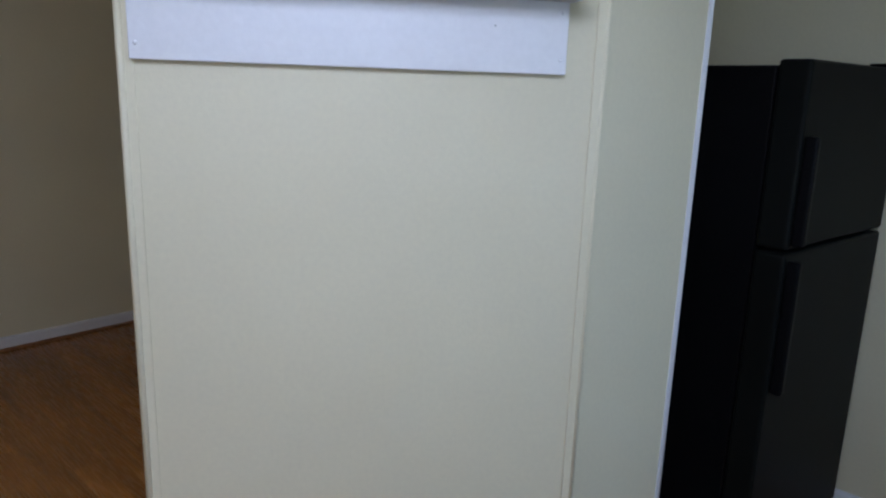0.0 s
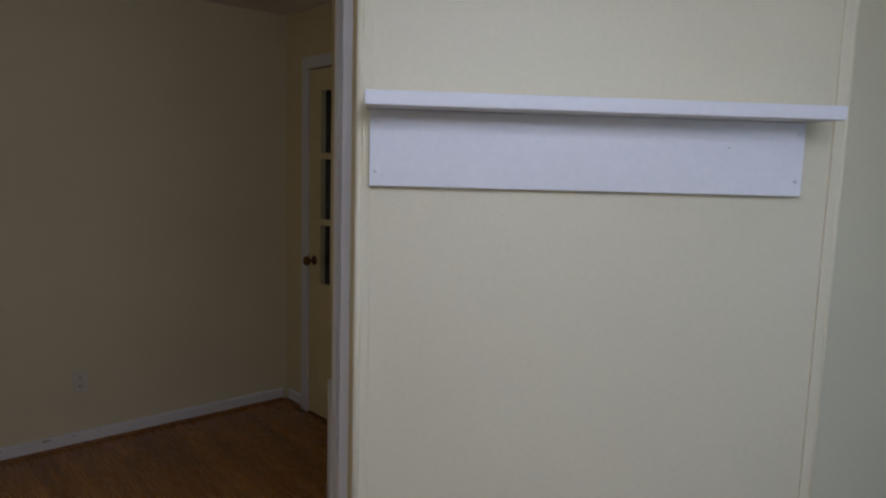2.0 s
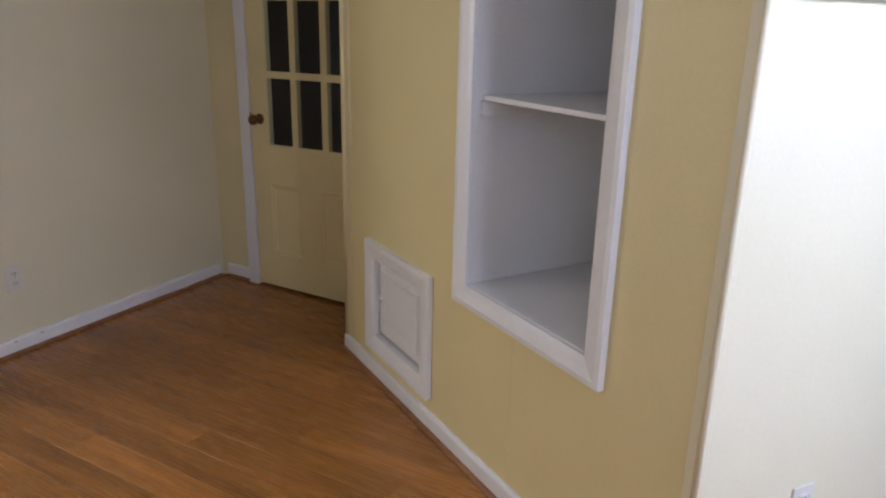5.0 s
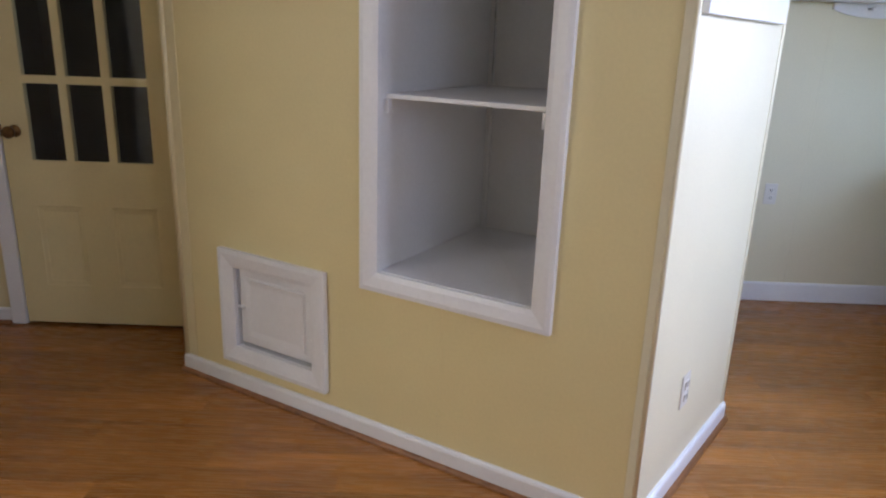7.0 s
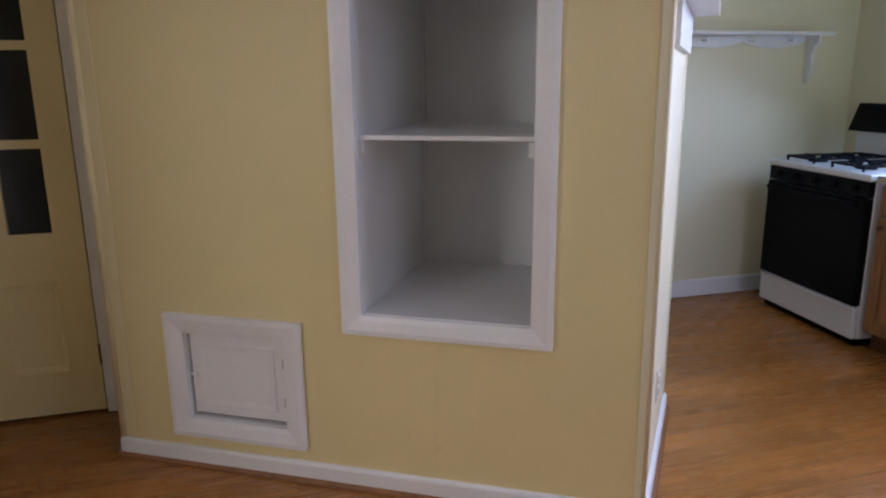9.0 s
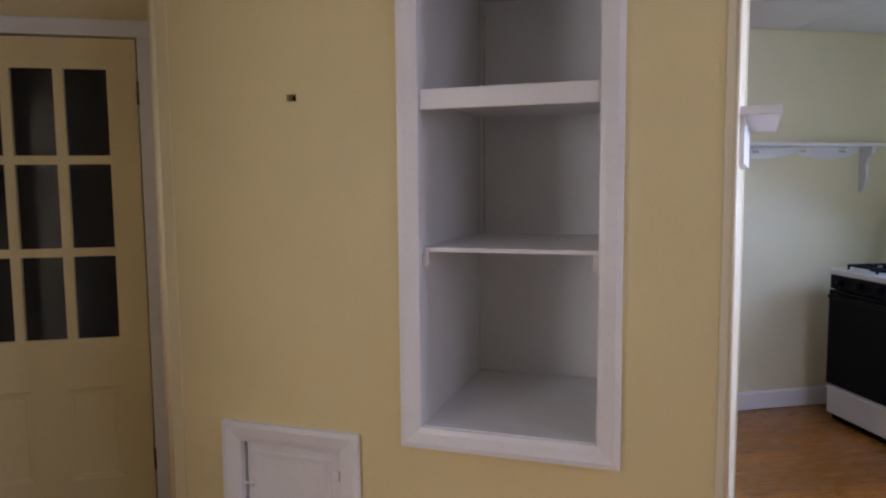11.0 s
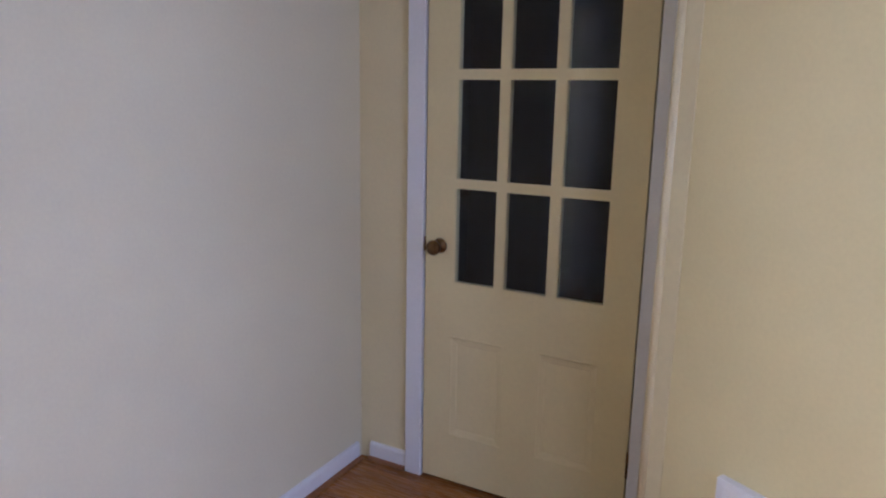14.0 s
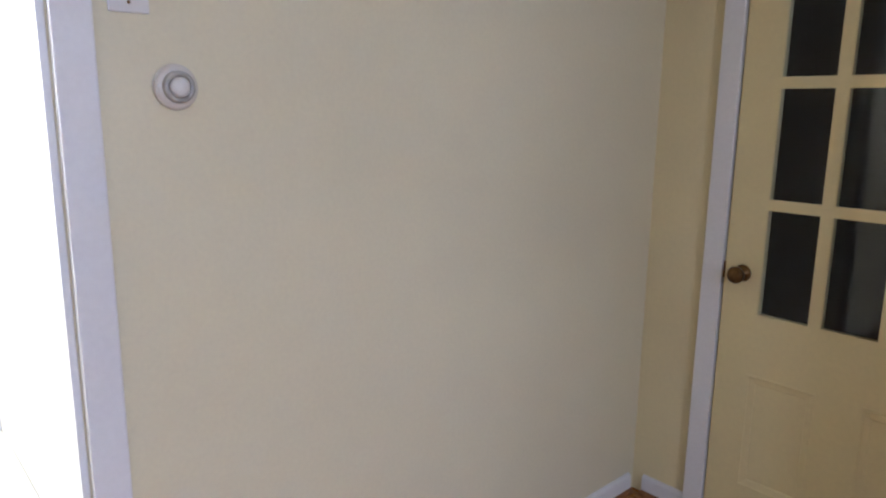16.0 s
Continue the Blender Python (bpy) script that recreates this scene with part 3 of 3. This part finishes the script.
wall("wall_hall_south", frame_at(-0.02, -2.92, -1, 0), 1.98, [(0.55, 1.4, 1.0, 2.05)], thick=0.08, mat=HW, label="white painted hall wall with an added, unseen window")
wall("wall_hall_west", frame_at(-1.92, -3.6, 0, 1), 1.88, [(0.95, 1.765, 0, 2.05)], thick=0.08, mat=HW, label="white painted wall with an open doorway")
wall("wall_bath_north", frame_at(-3.6, -1.74, 1, 0), 1.6, thick=0.05, mat=HW, label="white painted bathroom wall")
wall("wall_bath_west", frame_at(-3.6, -3.65, 0, 1), 1.95, thick=0.08, mat=HW, label="white painted bathroom wall")
wall("wall_bath_south", frame_at(-2.0, -3.6, -1, 0), 1.65, thick=0.08, mat=HW, label="white painted bathroom wall")
solid("ceiling_hall", box(-3.7, -3.7, H, -0.06, -1.7, H + 0.08, 0), CEIL, I4, "white ceiling of hall and bathroom", "ceiling")
ft = solid("floor_hall", box(-1.9, -2.93, 0.02, -0.045, -1.8, 0.096, 0), GROUT, I4, "pale tiled floor of the raised hall", "floor")
part("bath_boards", box(-3.6, -3.6, 0.02, -1.955, -1.75, 0.102, 0), BATHW, ft, "golden wood floor of the bathroom")
part("sill", box(-1.955, -2.85, 0.09, -1.90, -1.801, 0.113, 0.004), WHITE, ft, "white door sill strip")
hall_casing = thing("hall_door_casing", frame_at(-1.92, -3.6, 0, 1), "white casing and latch edge of the bathroom doorway", "door casing", kind="structure")
part("jamb_board", box(1.745, -0.018, 0.114, 1.775, 0.09, 2.05, 0.003), WHITE, hall_casing)
part("jamb_board", box(1.784, -0.018, 0.114, 1.799, -0.0005, 2.05, 0.003), WHITE, hall_casing)
part("jamb_board", box(0.87, -0.018, 0.114, 0.948, -0.0005, 2.05, 0.003), WHITE, hall_casing)
# solid near-black strips paint the shade of the gap at the jamb
part("gap", box(1.776, -0.008, 0.42, 1.783, -0.0005, 2.05, 0), SLOT, hall_casing, "near-black strip that stands for the shaded gap beside the jamb")
part("gap", box(1.776, -0.008, 0.13, 1.783, -0.0005, 0.34, 0), SLOT, hall_casing, "near-black strip that stands for the shaded gap beside the jamb")

sv = thing("bathroom_shelving", frame_at(-2.9, -2.45, 0, 1, 0.102), "white painted built-in bathroom shelves", "shelves")
part("post", box(0.085, -0.01, 0, 0.205, 0.06, 2.2, 0.004), WHITE, sv)
part("shelf", box(0.2055, 0.0, 1.458, 0.70, 0.35, 1.503, 0.003), WHITE, sv)
part("shelf", box(0.2055, 0.0, 0.923, 0.70, 0.35, 0.968, 0.003), WHITE, sv)
part("back_panel", box(0.2055, 0.355, 0, 0.70, 0.365, 2.2, 0.001), WHITE, sv)
part("side_panel", box(0.1, 0.0605, 0, 0.13, 0.365, 2.2, 0.001), WHITE, sv)
tb = thing("bathtub", frame_at(-2.9, -3.45, 0, 1, 0.102), "white enamel bathtub with a tiled surround", "bathtub")
part("apron", box(0.0, 0.0, 0, 1.08, 0.04, 0.37, 0.012), TUB, tb)
part("rim", box(0.0, 0.0405, 0.33, 1.08, 0.10, 0.37, 0.012), TUB, tb)
part("basin", box(0.03, 0.1005, 0.05, 1.05, 0.60, 0.12, 0.02), TUB, tb)
part("ledge", box(0.0, 0.30, 0.78, 1.08, 0.62, 0.80, 0.004), TUB, tb)
fc = thing("tub_faucet", frame_at(-2.91, -2.395, 0, 1), "chrome tub spout and handle on the post wall", "faucet")
part("spout", moved(lathe([(0, 0), (0.022, 0), (0.024, 0.03), (0.020, 0.10), (0.014, 0.11), (0, 0.112)], 16, "x"), -0.10, 0.02, 0.655), CHROME, fc)
part("handle", moved(lathe([(0, 0), (0.03, 0), (0.032, 0.01), (0.02, 0.02), (0.018, 0.05), (0, 0.055)], 16, "x"), -0.05, 0.02, 0.935), CHROME, fc)

# ------------------------------------------------------------------ kitchen
fr = thing("refrigerator", frame_at(3.566, 0.012, math.cos(radians(83)), math.sin(radians(83))), "black top-freezer refrigerator standing in the kitchen alcove", "refrigerator")
part("cabinet", box(0.0, 0.088, 0.03, 0.642, 0.68, 1.535, 0.006), BLACK, fr)
part("freezer_door", box(-0.004, 0.0, 1.062, 0.646, 0.085, 1.55, 0.012, 3), BLACKT, fr)
part("fridge_door", box(-0.004, 0.0, 0.10, 0.646, 0.085, 1.052, 0.012, 3), BLACKT, fr)
part("kick_plate", box(0.01, 0.06, 0.012, 0.632, 0.0875, 0.095, 0.004), BLACK, fr)
part("door_handle", box(0.010, -0.034, 1.075, 0.035, -0.0005, 1.36, 0.008, 3), BLACK, fr)
part("door_handle", box(0.010, -0.034, 0.66, 0.035, -0.0005, 1.035, 0.008, 3), BLACK, fr)
part("hinge_cover", box(0.585, 0.006, 1.5505, 0.638, 0.09, 1.566, 0.005), BLACK, fr)
for x in (0.05, 0.59):
    for y in (0.12, 0.62):
        part("foot", moved(lathe([(0, 0.001), (0.018, 0.001), (0.018, 0.0295), (0, 0.0295)], 10), x, y, 0), BLACK, fr)

# stove: local x runs along its front from the back wall towards the room, y into the stove
ST = frame_at(4.80, 0.455, -0.09, -1)
st = thing("gas_stove", ST, "white freestanding gas stove with a black oven door and black grates", "stove")
WD = 0.80
part("body", box(0.0, 0.03, 0.045, WD, 0.62, 0.875, 0.006), ENAMEL, st)
part("drawer", box(0.006, -0.002, 0.045, WD - 0.006, 0.0295, 0.222, 0.010, 3), ENAMEL, st, "white storage drawer")
part("drawer_lip", box(0.02, -0.016, 0.196, WD - 0.02, -0.0025, 0.214, 0.005), ENAMEL, st)
od = part("oven_door", box(0.004, -0.012, 0.226, WD - 0.004, 0.0295, 0.79, 0.008, 3), BLACK, st, "black glass oven door")
part("oven_window", box(0.11, -0.0142, 0.33, WD - 0.11, -0.0125, 0.66, 0.0005, 1), BLACK, od)
part("door_handle", box(0.04, -0.048, 0.744, WD - 0.04, -0.028, 0.768, 0.008, 3), BLACK, od)
for x in (0.06, WD - 0.09):
    part("handle_post", box(x, -0.0275, 0.746, x + 0.03, -0.0125, 0.766, 0.003), BLACK, od)
part("control_panel", box(0.004, -0.006, 0.796, WD - 0.004, 0.0295, 0.878, 0.006), BLACK, st)
for k in range(5):
    x = 0.10 + k * (WD - 0.2) / 4
    part("knob", moved(lathe([(0, 0), (0.021, 0), (0.020, 0.012), (0.016, 0.024), (0, 0.026)], 16, "-y"), x, -0.0065, 0.838), BLACK, st)
part("cooktop", box(-0.004, -0.012, 0.8785, WD + 0.004, 0.60, 0.915, 0.010, 3), ENAMEL, st)
part("backguard", box(0.0, 0.56, 0.9155, WD, 0.635, 1.07, 0.008), ENAMEL, st)
bm = prism([(0.50, 1.0705), (0.64, 1.0705), (0.64, 1.235), (0.56, 1.235)], -0.006, WD + 0.006)
bevelled(bm, 0.008)
part("vent_hood", bm, BLACK, st, "black sloped backguard panel")
part("leg_strip", box(0.02, 0.03, 0.002, WD - 0.02, 0.58, 0.0445, 0.004), BLACK, st)
for cx in (0.21, 0.58):
    for cy in (0.15, 0.41):
        part("burner", moved(lathe([(0, 0), (0.055, 0), (0.05, 0.006), (0.036, 0.009), (0.034, 0.02), (0, 0.022)], 20), cx, cy, 0.9152), IRON, st)
        bm = bmesh.new()
        z = 0.947
        g = 0.118
        for x0, y0, x1, y1 in ((-g, -g, g, -g + 0.012), (-g, g - 0.012, g, g), (-g, -g + 0.012, -g + 0.012, g - 0.012), (g - 0.012, -g + 0.012, g, g - 0.012)):
            add_box(bm, cx + x0, cy + y0, z - 0.012, cx + x1, cy + y1, z)
        for x0, y0, x1, y1 in ((-0.005, -g + 0.013, 0.005, -0.03), (-0.005, 0.03, 0.005, g - 0.013), (-g + 0.013, -0.005, -0.03, 0.005), (0.03, -0.005, g - 0.013, 0.005)):
            add_box(bm, cx + x0, cy + y0, z - 0.011, cx + x1, cy + y1, z + 0.004)
        for x0 in (-g, g - 0.012):
            for y0 in (-g, g - 0.012):
                add_box(bm, cx + x0 + 0.001, cy + y0 + 0.001, 0.9155, cx + x0 + 0.011, cy + y0 + 0.011, z - 0.0125)
        part("grate", bm, IRON, st)


def base_cabinet(y0, width, label):
    c = thing("base_cabinet", frame_at(4.752, y0, 0, -1), label, "cabinet", "kitchen base cabinets")
    part("body", box(0.0, 0.02, 0.10, width, 0.80, 0.875, 0.002), OAK, c)
    part("kick_board", box(0.0, 0.07, 0.002, width, 0.60, 0.0995, 0.002), THRESH, c)
    dr = part("drawer_front", box(0.012, 0.0, 0.725, width - 0.012, 0.0195, 0.862, 0.005), OAK, c)
    d = part("door", wall_mesh(width - 0.024, 0.12, 0.71, 0.019, [(0.055, width - 0.079, 0.175, 0.655)]), OAK, c)
    d.location = (0.012, 0.0005, 0)
    part("door_panel", box(0.055, 0.007, 0.175, width - 0.079, 0.016, 0.655, 0.003), OAK, d)
    for z, h in ((0.79, dr), (0.66, d)):
        part("pull", moved(lathe([(0, 0), (0.008, 0), (0.007, 0.012), (0.015, 0.02), (0.012, 0.027), (0, 0.028)], 14, "-y"), width / 2 if h == dr else 0.03, -0.0005, z), BRASS, h)


base_cabinet(-0.372, 0.45, "honey oak base cabinet beside the stove")
base_cabinet(-0.824, 0.45, "honey oak base cabinet under the counter")
ct = thing("countertop", frame_at(4.727, -0.369, 0, -1), "beige laminate countertop on the oak cabinets", "countertop")
part("top", box(0.0, 0.0, 0.8765, 0.91, 0.82, 0.915, 0.006), COUNTER, ct)
part("splash", box(0.0, 0.802, 0.9155, 0.91, 0.82, 1.01, 0.004), COUNTER, ct)

ks = thing("peg_shelf", FK, "white scalloped wooden peg shelf on brackets on the kitchen wall", "shelf")
part("board", box(0.85, -0.125, 1.640, 2.487, -0.0005, 1.660, 0.004), WHITE, ks)
n = 60
prof = []
for k in range(n + 1):
    x = 1.44 + k * (2.36 - 1.44) / n
    u = abs(math.sin((x - 1.44) / 0.46 * math.pi))
    prof.append((x, 1.595 - 0.028 * u + 0.012 * (1 - u) ** 3))
outline = [(1.44, 1.6395)] + prof + [(2.36, 1.6395)]
bm = bmesh.new()
fr_, bk_ = [], []
for x, z in outline:
    fr_.append(bm.verts.new((x, -0.016, z)))
    bk_.append(bm.verts.new((x, -0.0008, z)))
bm.faces.new(fr_)
bm.faces.new(bk_[::-1])
for k in range(len(outline)):
    q = (k + 1) % len(outline)
    bm.faces.new((fr_[k], fr_[q], bk_[q], bk_[k]))
part("scalloped_rail", bm, WHITE, ks)
for x in (0.93, 2.385):
    prof = [(-0.0008, 1.6395), (-0.10, 1.6395), (-0.098, 1.60), (-0.07, 1.575), (-0.05, 1.53), (-0.055, 1.47), (-0.048, 1.42), (-0.03, 1.375), (-0.0008, 1.355)]
    bm = prism(prof, x, x + 0.024)
    part("bracket", bm, WHITE, ks)
for x in (1.62, 1.95, 2.23):
    part("peg", moved(lathe([(0, 0), (0.007, 0), (0.006, 0.03), (0.012, 0.038), (0.011, 0.046), (0, 0.049)], 12, "-y"), x, -0.0163, 1.612), WHITE, ks)


# ------------------------------------------------------------------ windows behind the camera
def window(name, m, w, h):
    o = thing(name, m, "white framed double-hung window with clear glass", "window", kind="structure")
    f = 0.045
    for x0, z0, x1, z1 in ((0, 0, w, f), (0, h - f, w, h), (0, f, f, h - f), (w - f, f, w, h - f), (f, h / 2 - 0.02, w - f, h / 2 + 0.02)):
        part("sash", box(x0 + 0.0005, 0.05, z0 + 0.0005, x1 - 0.0005, 0.085, z1 - 0.0005, 0.003), WHITE, o)
    part("sill", box(-0.05, -0.03, -0.03, w + 0.05, -0.0005, -0.002, 0.004), WHITE, o)
    for z0, z1 in ((f, h / 2 - 0.02), (h / 2 + 0.02, h - f)):
        g = part("pane", box(f, 0.066, z0, w - f, 0.07, z1, 0), GLASS, o)
        g.visible_shadow = False


window("window_1", FM @ pose(0.22, 0, 1.75), 1.06, 0.59)
window("window_2", FE @ pose(0.95, 0, 1.08), 1.0, 0.74)
window("window_3", FS @ pose(0.12, 0, 1.45), 1.28, 0.89)
# unseen hall window, added to go with the hall's lamp
window("window_4_added", frame_at(-0.02, -2.92, -1, 0) @ pose(0.55, 0, 1.0), 0.85, 1.05)
GRASS = material("grass_ground", (0.06, 0.10, 0.03), 0.9, grain=0.4, grain_scale=6, blotch=0.3, blotch_scale=0.2)
solid("ground", box(-300, -300, -0.6, 300, 300, -0.5, 0), GRASS, I4, "green lawn outside the windows", "ground")

# ------------------------------------------------------------------ floors, piece by piece
slab = bmesh.new()
add_box(slab, -0.05, -4.0, -0.06, 4.52, 0.8, -0.0035)
add_box(slab, 4.52, -1.45, -0.06, 5.66, 0.8, -0.0035)
fl = solid("floor", slab, THRESH, I4, "glossy orange-brown wood laminate plank floor", "floor")
PW, PL = 0.117, 1.215
plank_meshes = {}
row, y = 5, -4.5 + 5 * PW
while y < 0.70:
    x = -0.03 - (0.37 * row % 1.0) * PL
    while x < 5.6:
        a, b = max(x, -0.03), min(x + PL, 5.6 if y > -1.45 else 4.5)
        if b - a > 0.02:
            key = (round(a - x, 3), round(b - x, 3))
            if key not in plank_meshes:
                plank_meshes[key] = mesh_of("plank", box(key[0] + 0.0001, 0.0001, -0.0034, key[1] - 0.0001, PW - 0.0001, 0.0, 0.0003, 1), WOOD)
            p = new("plank", plank_meshes[key])
            p.parent = fl
            p.location = (x, y, 0)
        x += PL
    y += PW
    row += 1
TX, TY = 0.44, 0.222
tile_meshes = {}
for k in range(6):
    y = -1.905 + TY * (1 - k) - TY
    x = -0.045 + (0.22 if k % 2 else 0)
    while x > -1.9:
        a, b = max(x - TX, -1.899), min(x, -0.046)
        c, d = max(y, -2.925), min(y + TY, -1.801)
        if b - a > 0.01 and d - c > 0.01:
            key = (round(b - a, 3), round(d - c, 3))
            if key not in tile_meshes:
                tile_meshes[key] = mesh_of("tile", box(0.0015, 0.0015, 0, key[0] - 0.0015, key[1] - 0.0015, 0.005, 0.001, 1), TILE)
            p = new("tile", tile_meshes[key])
            p.parent = ft
            p.location = (a, c, 0.096)
        x -= TX
